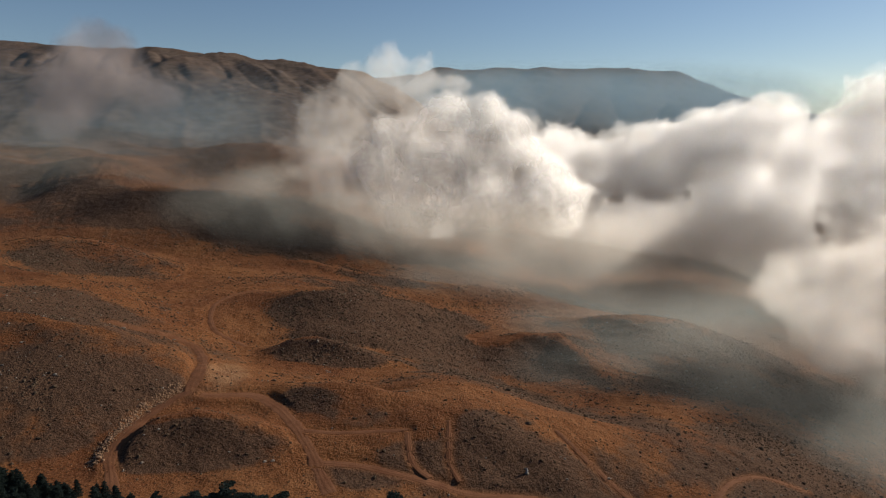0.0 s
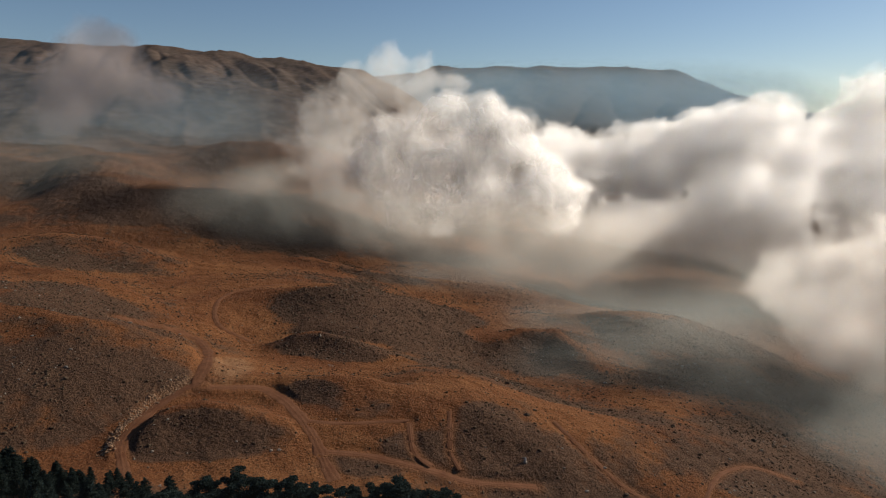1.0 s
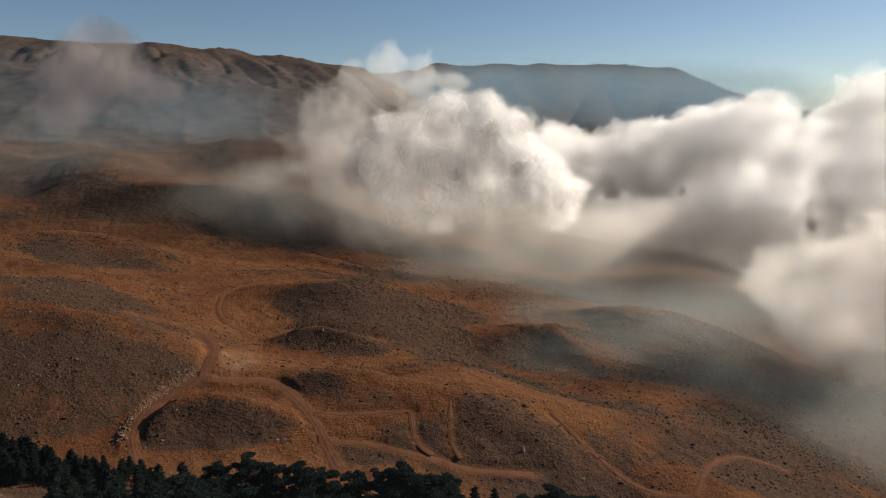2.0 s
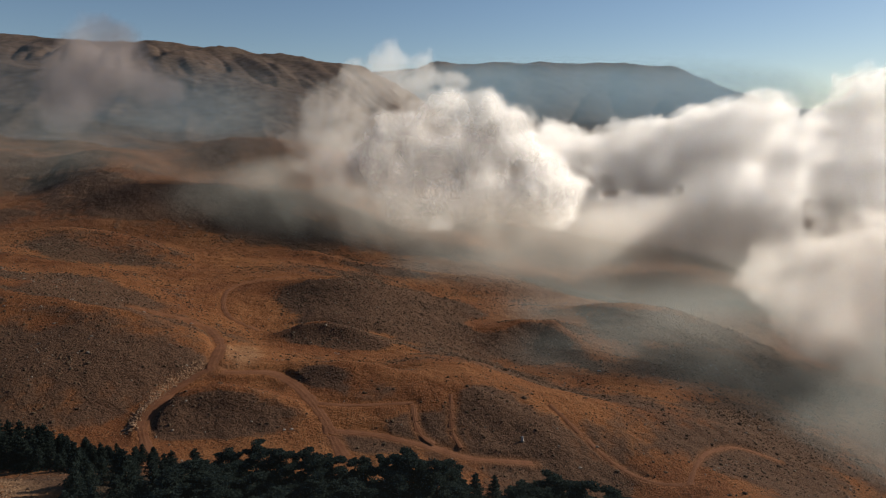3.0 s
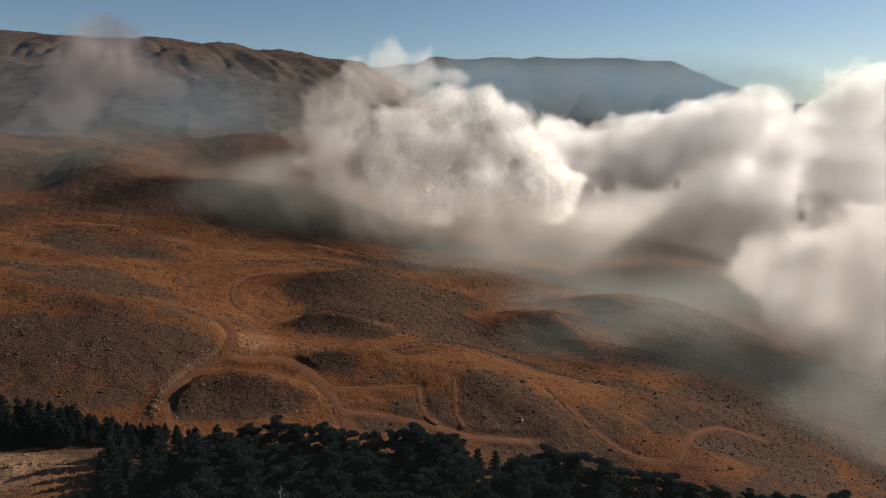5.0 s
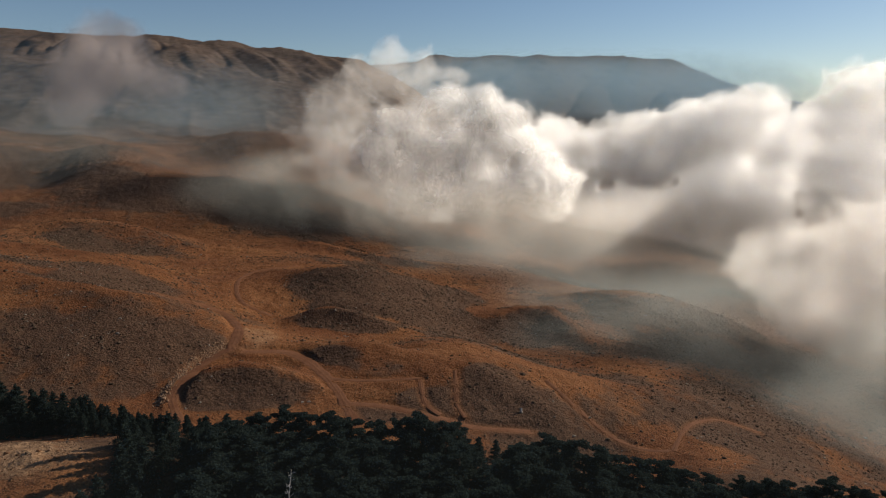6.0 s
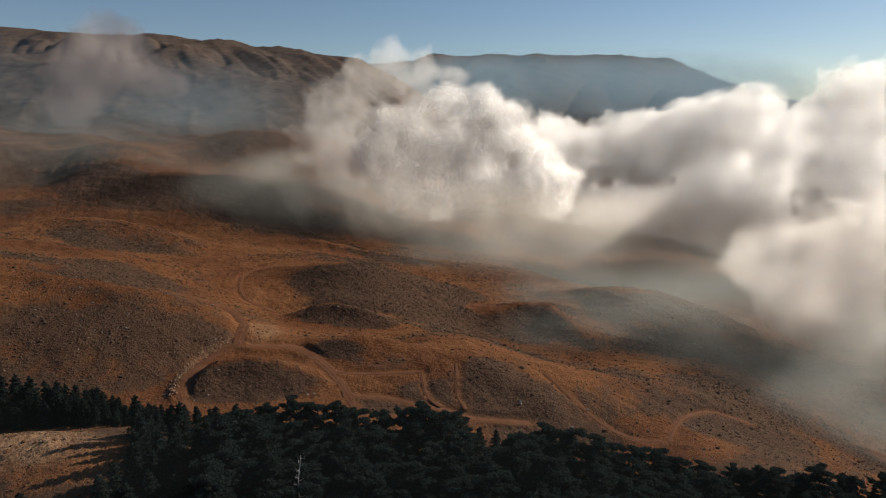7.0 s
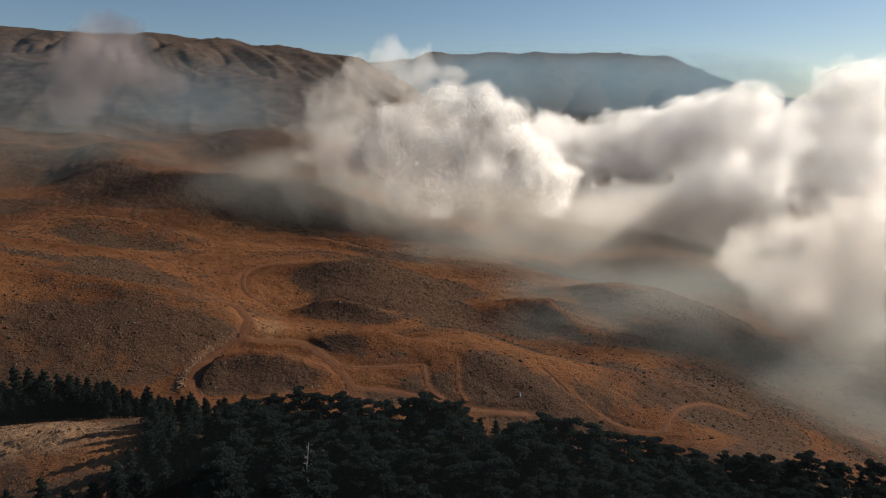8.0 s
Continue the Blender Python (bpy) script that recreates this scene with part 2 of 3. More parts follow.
def massif(x, y, low):
    """The long ridge that rises from the slopes, and the far plateau with its steep end."""
    along = np.interp(x, (-3150, -1725, -1125, -911, -836, -784, -750, -675, -345, -248, -112, 75, 300), (444, 393, 366, 367, 352, 336, 346, 333, 288, 275, 196, 69, -7))
    back = 2245 + 45 * np.sin(x / 195.0)
    up = np.clip((y - 900) / (back - 900), 0, 1)
    rise = np.where(y < back, up ** 0.9, np.clip(1 - (y - back) / 1400, 0, 1))
    ridge = low + (along - low) * rise
    gully = np.abs(smooth_noise(x + 0.42 * (y - 2200), y * 0.10, 105, 5)) + 0.45 * np.abs(smooth_noise(x + 0.5 * (y - 2200), y * 0.16, 44, 6)) - 0.7
    ridge += 26 * gully * ease((y - 1250) / 500) * ease((back - y) / 420)
    over = np.interp(x, (-900, -236, 150, 375, 508, 679, 832, 1000, 1251, 1405, 1558, 1620, 1680, 1835, 1990, 2170, 2470, 2780, 3600),
                     (380, 432, 460, 478, 464, 482, 465, 471, 473, 446, 438, 424, 388, 312, 242, 206, 136, 80, -40))
    far = (over + 120) * np.clip(1 - np.abs(y - 4500) / np.where(y < 4500, 2300, 700), 0, 1) ** 0.8 - 120
    spur = np.abs(smooth_noise(x - 0.3 * y, y * 0.1, 210, 9)) - 0.3
    far += 110 * ease((1750 - x) / 300) * spur * ease((4480 - y) / 350) * ease((y - 2600) / 600)
    return np.maximum(ridge, np.where(y > 2200, far, -500))


def clearing(x, y):
    """1 in the bare clearing among the trees, 0 outside."""
    return ease((1.25 - np.hypot((x + 142) / 42, (y - 126 + 0.12 * (x + 140)) / 17)) / 0.5)


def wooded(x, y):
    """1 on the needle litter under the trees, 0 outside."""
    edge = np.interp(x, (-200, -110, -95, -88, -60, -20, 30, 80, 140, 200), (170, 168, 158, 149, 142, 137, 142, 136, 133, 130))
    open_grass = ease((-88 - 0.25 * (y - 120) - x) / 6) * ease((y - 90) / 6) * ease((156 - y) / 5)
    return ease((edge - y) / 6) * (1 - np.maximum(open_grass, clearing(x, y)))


def bare_land(x, y):
    z = broad(x, y)
    z = np.where(y > 900, massif(x, y, z), z) + hills(x, y)
    away = np.hypot(x, y + 100)
    z += rough(x, y, 34, 3, 21) * 0.7 + rough(x, y, 9, 3, 41) * 0.32 * ease((y - 20) / 100)
    # furrows of turned earth in the clearing among the trees
    z += (1.3 * np.abs(smooth_noise(x * 0.3 + y * 0.4, y * 1.2 - x * 0.5, 3.6, 91)) + 0.5 * np.abs(smooth_noise(x, y, 1.6, 92))) * clearing(x, y)
    z += (rough(x, y, 120, 4, 61) * 7 - 5 * np.abs(smooth_noise(x + 0.3 * y, 0.3 * y, 60, 66))) * ease((away - 640) / 500)
    return z


crest([(-209, 265, 0.0), (-176, 257, 8.0), (-146, 252, 10.0), (-122, 252, 10.0), (-105, 250, 0.0)], 24, 6)
crest([(-280, 378, 0.0), (-256, 373, 8.0), (-211, 349, 8.0), (-183, 344, 7.0), (-164, 335, 0.0)], 20, 9)
crest([(-324, 455, 0.0), (-304, 460, 9.0), (-286, 465, 12.0), (-263, 470, 10.0), (-231, 465, 7.0), (-183, 450, 0.0)], 24, 13)
crest([(-109, 376, 0.0), (-86, 374, 8.0), (-69, 376, 10.0), (-48, 380, 9.0), (-23, 395, 6.0), (8, 410, 0.0)], 22, 12)
crest([(-82, 300, 0.0), (-74, 303, 8.0), (-61, 305, 8.5), (-42, 303, 7.0), (-15, 298, 0.0)], 11, 8)
crest([(-63, 238, 0.0), (-56, 235, 5.5), (-43, 232, 8.5), (-29, 230, 8.0), (-15, 226, 0.0)], 14, 8)
crest([(-96, 190, 0.0), (-91, 197, 7.5), (-81, 201, 8.0), (-66, 200, 7.0), (-53, 198, 0.0)], 14, 8)
crest([(30, 350, 0.0), (38, 362, 7.0), (52, 372, 9.0), (70, 370, 8.0), (80, 340, 7.0), (86, 322, 0.0)], 16, 14)
crest([(29, 440, 0.0), (68, 415, 4.0), (93, 402, 8.0), (119, 396, 9.0), (161, 395, 8.0), (208, 385, 7.0), (235, 370, 0.0)], 24, 12)
crest([(-147, 505, 0.0), (-104, 503, 6.0), (-61, 498, 6.0), (-9, 500, 5.0), (56, 496, 0.0)], 12, 8)
crest([(-276, 575, 0.0), (-269, 585, 5.0), (-241, 592, 6.0), (-196, 600, 6.0), (-142, 600, 0.0)], 40, 24)
crest([(-452, 640, 0.0), (-398, 650, 4.0), (-384, 680, 7.0), (-376, 715, 7.0), (-341, 720, 0.0)], 40, 26)
crest([(-487, 700, 3.0), (-471, 705, 6.0), (-432, 700, 3.0)], 30, 20)
crest([(-298, 780, 0.0), (-287, 800, 9.0), (-261, 820, 10.0), (-190, 830, 0.0)], 40, 26)
crest([(2, 225, 0.0), (19, 204, 1.5), (37, 195, 2.5), (43, 185, 0.0)], 12, 8)
crest([(30, 250, 0.0), (63, 235, 2.0), (96, 230, 3.0), (122, 222, 4.0), (143, 215, 0.0)], 26, 18)


# ---- tracks ----
def bowed(points, step=1.5):
    """A smooth line through the points of a plan, as many places about a step apart."""
    p = np.array(points, float)
    out = []
    for n in range(len(p) - 1):
        a, b, c, d = p[max(n - 1, 0)], p[n], p[n + 1], p[min(n + 2, len(p) - 1)]
        for s in np.linspace(0, 1, max(2, int(np.hypot(*(c - b)) / step)), endpoint=False):
            out.append(0.5 * (2 * b + (c - a) * s + (2 * a - 5 * b + 4 * c - d) * s * s + (3 * b - a - 3 * c + d) * s ** 3))
    return np.array(out + [p[-1]])


TRACKS = []


def track(name, label, width, points):
    line = bowed(points)
    z = bare_land(line[:, 0], line[:, 1])
    k = np.ones(9) / 9
    z = np.convolve(np.pad(z, 4, mode="edge"), k, mode="valid") - 0.25
    TRACKS.append((name, label, width, line, z))


track("dirt_road", "red earth road winding between the hills", 4.4, [
    (-157, 296), (-142, 297), (-131, 299), (-118, 295), (-110, 284), (-104, 271), (-95, 247), (-92, 234), (-91, 225), (-86, 223), (-78, 225), (-68, 226), (-58, 219), (-50, 208), (-44, 198), (-39, 189),
    (-35, 180), (-31, 172)])
track("dirt_road", "pale earth road below a cut bank, leading to the trees", 4.2, [(-91, 224), (-95, 219), (-99, 211), (-101, 201), (-102, 192), (-101, 184), (-96, 175), (-92, 167)])
track("dirt_track", "faint looping track on the hill behind", 2.8, [(-103, 410), (-120, 396), (-129, 378), (-129, 358), (-124, 337), (-117, 323), (-109, 317), (-97, 311)])
track("dirt_track", "narrow track benched across the slope", 2.2, [(-45, 203), (-33, 202), (-22, 203), (-10, 204)])
track("dirt_track", "short reddish track running downhill", 2.2, [(-10, 203), (-9, 194), (-7, 187), (-2, 182)])
track("dirt_track", "worn track over the stony slope", 1.8, [(4, 209), (4, 197), (4, 189), (7, 181)])
track("dirt_track", "worn track along the foot of the slope", 2.8, [(-38, 187), (-24, 186), (-13, 183), (-1, 180), (11, 177), (31, 179)])
track("dirt_track", "straight narrow track down the open slope", 1.9, [(42, 213), (48, 201), (54, 194), (62, 186), (72, 180), (84, 179)])
track("dirt_track", "worn track curving over the low slope", 1.7, [(84, 179), (93, 194), (104, 207), (118, 215), (134, 214)])
track("dirt_track", "faint track across the far slope", 3.0, [(-440, 652), (-392, 652), (-350, 640), (-320, 660), (-292, 680)])


def benched(x, y):
    """The land with the tracks cut into it, and how worn it is beside them."""
    z, worn = bare_land(x, y), np.zeros_like(x)
    for name, label, width, line, level in TRACKS:
        near = np.nonzero((x > line[:, 0].min() - 12) & (x < line[:, 0].max() + 12) & (y > line[:, 1].min() - 12) & (y < line[:, 1].max() + 12))[0]
        for part_of in np.array_split(near, max(1, len(near) // 20000)):
            if not len(part_of):
                continue
            d = np.hypot(x[part_of, None] - line[None, :, 0], y[part_of, None] - line[None, :, 1])
            best = d.argmin(1)
            d = d[np.arange(len(best)), best]
            blend = ease((width * 0.5 + 3.2 - d) / 2.6)
            z[part_of] = z[part_of] * (1 - blend) + level[best] * blend
            worn[part_of] = np.maximum(worn[part_of], ease((width * 0.5 + 2.2 - d) / 2.2) * 0.6)
    return z, worn


def land(x, y):
    return benched(np.atleast_1d(np.asarray(x, float)), np.atleast_1d(np.asarray(y, float)))[0]


def stoniness(x, y):
    """Where thorn scrub and stones take the place of grass: on the steep flanks and in patches."""
    e = 6.0
    gx, gy = (bare_land(x + e, y) - bare_land(x - e, y)) / (2 * e), (bare_land(x, y + e) - bare_land(x, y - e)) / (2 * e)
    steep = ease((np.hypot(gx, gy) - 0.10) / 0.22)
    s = 0.62 * steep + 0.35 * rough(x, y, 55, 3, 77)
    for cx, cy, a, b, turn, amount in PATCHES:
        c, si = math.cos(radians(turn)), math.sin(radians(turn))
        u, v = ((x - cx) * c + (y - cy) * si) / a, ((y - cy) * c - (x - cx) * si) / b
        s = s + amount * np.exp(-((u * u + v * v) ** 1.5))
    return np.clip(s, 0, 1)


# patches of scrub and stones, some also putting shade into the colour of dark hill faces: place, half lengths along and
# across, turn in degrees, how thick
PATCHES = [(-157, 216, 40, 14, -8, 0.65), (-118, 222, 24, 10, 5, 0.4), (-72, 189, 22, 10, -5, 0.8), (-90, 185, 6, 6, 0, 0.8), (-48, 222, 12, 10, -40, 0.9), (-30, 210, 16, 6, -5, 0.6), (-52, 294, 24, 7, -4, 1.0),
           (24, 194, 11, 15, 35, 1.1), (14, 210, 10, 7, 20, 0.8), (56, 343, 17, 17, 0, 1.2), (-72, 350, 26, 17, 0, 0.9), (-28, 340, 20, 13, 0, 0.7), (8, 362, 20, 10, -20, 0.8),
           (-193, 315, 22, 14, -20, 0.7), (-165, 312, 16, 9, -20, 0.6), (-225, 300, 20, 10, -10, 0.6), (-262, 425, 34, 16, -10, 0.9), (-205, 430, 28, 14, -10, 0.8), (120, 365, 50, 16, -8, 0.9),
           (150, 322, 45, 20, -10, 0.9), (110, 310, 30, 14, -10, 0.7), (145, 255, 30, 18, -10, 0.6), (-26, 181, 14, 6, -4, 0.9), (-6, 192, 10, 7, 0, 0.7), (-85, 258, 18, 20, 0, -0.8), (40, 236, 30, 12, -10, -0.6),
           (105, 192, 14, 8, -10, 0.5), (-320, 600, 60, 24, -10, 0.6), (-200, 560, 70, 30, -10, 0.9)]


def mesh_object(name, points, faces, material, smooth=True):
    """One mesh from arrays of places and of triangles or quads."""
    mesh = bpy.data.meshes.new(name)
    points, faces = np.asarray(points, np.float32), np.asarray(faces, np.int32)
    mesh.vertices.add(len(points))
    mesh.vertices.foreach_set("co", points.ravel())
    sides = faces.shape[1]
    mesh.loops.add(faces.size)
    mesh.loops.foreach_set("vertex_index", faces.ravel())
    mesh.polygons.add(len(faces))
    mesh.polygons.foreach_set("loop_start", np.arange(0, faces.size, sides, dtype=np.int32))
    mesh.polygons.foreach_set("use_smooth", np.full(len(faces), smooth))
    mesh.update(calc_edges=True)
    mesh.materials.append(material)
    return new(name, mesh)


def vertex_values(ob, name, values):
    ob.data.attributes.new(name, "FLOAT", "POINT").data.foreach_set("value", np.asarray(values, np.float32))


def ground():
    """One sheet of land all round, finest ahead, out to the horizon."""
    ahead = np.linspace(-46, 46, 620)
    round_it = np.r_[np.linspace(46, 180, 46)[1:-1], np.linspace(-180, -46, 46)[:-1]]
    turn = np.radians(np.r_[ahead, round_it])
    away = np.r_[0.5, np.geomspace(12, 130, 40), np.geomspace(130, 620, 420)[1:], np.geomspace(620, 4940, 200)[1:]]
    tt, rr = np.meshgrid(turn, away)
    x, y = (rr * np.sin(tt)).ravel(), (rr * np.cos(tt) - 120).ravel()
    z, worn = benched(x, y)
    n, m = len(away), len(turn)
    j, i = np.meshgrid(np.arange(n - 1), np.arange(m), indexing="ij")
    k = (i + 1) % m
    faces = np.stack([j * m + i, (j + 1) * m + i, (j + 1) * m + k, j * m + k], -1).reshape(-1, 4)[:, ::-1]
    ob = mesh_object("ground", np.stack([x, y, z], 1), faces, GROUND)
    vertex_values(ob, "worn", worn)
    vertex_values(ob, "stony", stoniness(x, y))
    vertex_values(ob, "bare", np.maximum(clearing(x, y), 0.5 * ease((1.2 - np.hypot((x + 86 + 0.2 * (y - 250)) / 9, (y - 250) / 24)) / 0.6)))
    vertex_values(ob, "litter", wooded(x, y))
    vertex_values(ob, "mountain", ease((np.hypot(x, y) - 450) / 700))
    return tagged(ob, "dry grassy hills of red earth rising to bare mountains", "hillside", kind="structure")


def road(name, label, width, line, level):
    """A strip of packed earth with ragged edges and two shallow ruts."""
    along = np.gradient(line, axis=0)
    across = np.stack([along[:, 1], -along[:, 0]], 1) / np.hypot(along[:, 0], along[:, 1])[:, None]
    s = np.array([-1, -0.72, -0.45, -0.2, 0, 0.2, 0.45, 0.72, 1.0])
    dip = np.array([-0.12, 0.06, -0.05, 0.05, 0.07, 0.05, -0.05, 0.06, -0.12])
    half = 0.5 * width * (1 + 0.3 * smooth_noise(line[:, 0] * 3, line[:, 1] * 3, 9, 3))
    xy = line[:, None] + across[:, None] * (s[None, :, None] * half[:, None, None])
    z = level[:, None] + 0.10 + dip[None] + 0.04 * smooth_noise(xy[..., 0], xy[..., 1], 2.0, 8)
    n, m = len(line), len(s)
    j, i = np.meshgrid(np.arange(n - 1), np.arange(m - 1), indexing="ij")
    faces = np.stack([j * m + i, j * m + i + 1, (j + 1) * m + i + 1, (j + 1) * m + i], -1).reshape(-1, 4)
    ob = mesh_object(name, np.concatenate([xy, z[..., None]], -1).reshape(-1, 3), faces, ROAD)
    return tagged(ob, label, "dirt track", kind="structure")


ground()
for one in TRACKS:
    road(*one)


# ---- clouds ----
def cloud_noise(p, seed):
    """Noise from -1 to 1 in space, with lumps one unit across."""
    q = np.floor(p)
    f = p - q
    f = f * f * f * (f * (6 * f - 15) + 10)
    out = 0.0
    for dz in (0, 1):
        level = []
        for dy in (0, 1):
            low, high = (lattice(q[:, 0] + dx + 57 * (q[:, 2] + dz), q[:, 1] + dy - 131 * (q[:, 2] + dz), seed) for dx in (0, 1))
            level.append(low + (high - low) * f[:, 0])
        out = out + (level[0] + (level[1] - level[0]) * f[:, 1]) * (f[:, 2] if dz else 1 - f[:, 2])
    return 2 * out - 1


def heaped(p, lumps, size, seed, octaves, puff):
    """How deep a place lies in the heap of lumps: above 0 inside, with round billows on its outside."""
    total = np.zeros(len(p))
    for x, y, z, a, b, c in lumps:
        r2 = ((p[:, 0] - x) / a) ** 2 + ((p[:, 1] - y) / b) ** 2 + ((p[:, 2] - z) / c) ** 2
        total += np.exp(3.0 * (1 - r2))
    depth = np.log(total + 1e-9) / 3.0
    near = np.nonzero(depth > -1.2)[0]
    q = p[near] / size
    swell = sum(0.55 ** n * (0.42 - 1.25 * np.abs(cloud_noise(q * 2.0 ** n + 3.1 * n, seed + n))) for n in range(octaves))
    depth[near] += puff * swell
    return depth


def cloud(name, label, material, lumps, seed, step, cell, size, soft=0.5, puff=0.55, octaves=3, across=(0.52, 0.84, 0.15)):
    """Vapour heaped in lumps (x, y, z, three half sizes): many thin, wavy layers of it, one behind the other, each only where the heap is."""
    lumps = np.array(lumps, float)
    n = np.array(across) / np.linalg.norm(across)
    side = np.cross(n, (0, 0, 1))
    side /= np.linalg.norm(side)
    up = np.cross(side, n)
    axes = np.stack([side, up, n])
    corners = (lumps[:, None, :3] + lumps[:, None, 3:] * 1.35 * np.array([(i, j, k) for i in (-1, 1) for j in (-1, 1) for k in (-1, 1)])[None]).reshape(-1, 3) @ axes.T
    low, high = corners.min(0), corners.max(0)
    us, vs = np.arange(low[0], high[0] + cell, cell), np.arange(low[1], high[1] + cell, cell)
    uu, vv = (g.ravel() for g in np.meshgrid(us, vs))
    w = len(us)
    j, i = np.meshgrid(np.arange(len(vs) - 1), np.arange(w - 1), indexing="ij")
    quads = np.stack([j * w + i, j * w + i + 1, (j + 1) * w + i + 1, (j + 1) * w + i], -1).reshape(-1, 4)
    points, faces, values, leans, used = [], [], [], [], 0
    for layer, s in enumerate(np.arange(low[2], high[2] + step, step)):
        wave = s + step * 0.9 * smooth_noise(uu, vv, size * 0.8, seed + 7 * layer)
        p = uu[:, None] * side + vv[:, None] * up + wave[:, None] * n
        depth = heaped(p, lumps, size, seed, octaves, puff)
        kept = quads[(depth[quads] > 0).any(1)]
        if not len(kept):
            continue
        ids, back = np.unique(kept, return_inverse=True)
        p, e = p[ids], size * 0.2
        slope = np.stack([heaped(p + e * d, lumps, size, seed, 2, puff) - heaped(p - e * d, lumps, size, seed, 2, puff) for d in np.eye(3)], 1)
        lean = -slope / (np.linalg.norm(slope, axis=1)[:, None] + 1e-6)
        points.append(p), values.append(np.clip(depth[ids] / soft, 0, 1)), leans.append(lean)
        faces.append(back.reshape(-1, 4) + used)
        used += len(ids)
    ob = mesh_object(name, np.concatenate(points), np.concatenate(faces), material)
    vertex_values(ob, "dense", np.concatenate(values))
    ob.data.attributes.new("lean", "FLOAT_VECTOR", "POINT").data.foreach_set("vector", np.concatenate(leans).astype(np.float32).ravel())
    return tagged(ob, label, "cloud" if name == "cloud" else "mist", kind="stuff")


cloud("cloud", "sunlit cream cumulus cloud resting on the hillside", CLOUD, [
    (33, 655, 58, 50, 38, 54), (68, 655, 80, 28, 36, 36), (-16, 655, 43, 60, 38, 50), (-66, 655, 50, 40, 36, 38), (44, 655, 106, 28, 27, 24), (4, 655, 101, 38, 36, 28), (60, 655, 13, 52, 38, 32), (-5, 655, 5, 56, 36, 30), (104, 655, 28, 40, 38, 40), (-50, 655, 81, 34, 30, 28), (88, 655, 68, 20, 22, 24), (-46, 655, 11, 52, 36, 30), (130, 690, 8, 46, 36, 36)],
    3, 4.0, 3.6, 42, soft=1.0, puff=0.72, octaves=5)
cloud("cloud", "torn upper shreds of the cumulus cloud", THIN, [
    (-106, 680, 100, 44, 30, 34), (-81, 685, 128, 36, 30, 30), (-51, 685, 150, 24, 24, 28), (-14, 685, 145, 17, 20, 26), (-24, 680, 132, 24, 22, 20), (-120, 675, 66, 50, 34, 44), (-46, 685, 126, 40, 30, 24), (13, 675, 130, 26, 24, 16), (89, 665, 96, 18, 18, 18), (-90, 660, 40, 44, 34, 44)],
    13, 4.5, 4.0, 30, soft=0.8, puff=0.85, octaves=5)
cloud("cloud", "long grey-white cloud bank lying along the valley", SHADED_CLOUD, [
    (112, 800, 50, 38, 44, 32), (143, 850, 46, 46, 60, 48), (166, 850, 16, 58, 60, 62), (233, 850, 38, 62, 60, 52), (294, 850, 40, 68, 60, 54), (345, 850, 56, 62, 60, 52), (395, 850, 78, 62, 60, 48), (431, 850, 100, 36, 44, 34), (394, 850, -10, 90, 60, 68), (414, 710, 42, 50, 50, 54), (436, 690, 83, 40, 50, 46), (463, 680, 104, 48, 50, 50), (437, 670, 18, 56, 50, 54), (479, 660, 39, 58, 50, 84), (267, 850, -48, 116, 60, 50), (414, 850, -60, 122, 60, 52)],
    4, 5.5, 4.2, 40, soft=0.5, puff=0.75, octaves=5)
# the last two lumps are added out of view, to shade the low slope
cloud("cloud", "bright billowing cloud drifting low over the slope", LIT_CLOUD, [
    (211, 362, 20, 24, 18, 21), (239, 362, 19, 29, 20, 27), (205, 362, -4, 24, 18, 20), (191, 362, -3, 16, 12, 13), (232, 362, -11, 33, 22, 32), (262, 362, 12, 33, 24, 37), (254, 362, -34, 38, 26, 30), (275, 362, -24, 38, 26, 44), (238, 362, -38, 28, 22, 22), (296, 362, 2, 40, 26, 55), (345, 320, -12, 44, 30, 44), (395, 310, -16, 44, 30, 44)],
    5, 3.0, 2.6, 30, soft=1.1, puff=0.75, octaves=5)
# cloud mass added on the bank's sun side, to darken the bank
cloud("cloud", "grey cloud mass added behind the bank to shade it", SHADED_CLOUD, [(620, 980, 40, 130, 60, 80), (740, 960, 50, 120, 60, 80)], 24, 14, 11, 70, soft=0.85, puff=0.6)
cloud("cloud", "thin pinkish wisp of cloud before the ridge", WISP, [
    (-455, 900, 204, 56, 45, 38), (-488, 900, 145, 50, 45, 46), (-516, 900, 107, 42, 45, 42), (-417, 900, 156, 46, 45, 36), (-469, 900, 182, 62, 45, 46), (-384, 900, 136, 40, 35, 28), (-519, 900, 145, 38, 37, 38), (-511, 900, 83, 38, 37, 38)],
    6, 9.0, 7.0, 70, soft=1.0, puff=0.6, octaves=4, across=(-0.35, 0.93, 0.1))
cloud("mist", "luminous grey mist at the foot of the cloud", MIST, [
    (-150, 590, 34, 70, 40, 36), (-70, 570, 10, 90, 45, 44), (20, 575, -6, 110, 50, 46), (-30, 555, 4, 100, 40, 40), (110, 590, -16, 110, 50, 48), (200, 610, -22, 120, 60, 50), (300, 620, -28, 120, 60, 54), (400, 620, -36, 110, 60, 60)],
    14, 7.0, 8.0, 90, soft=1.6, puff=0.3, octaves=2)
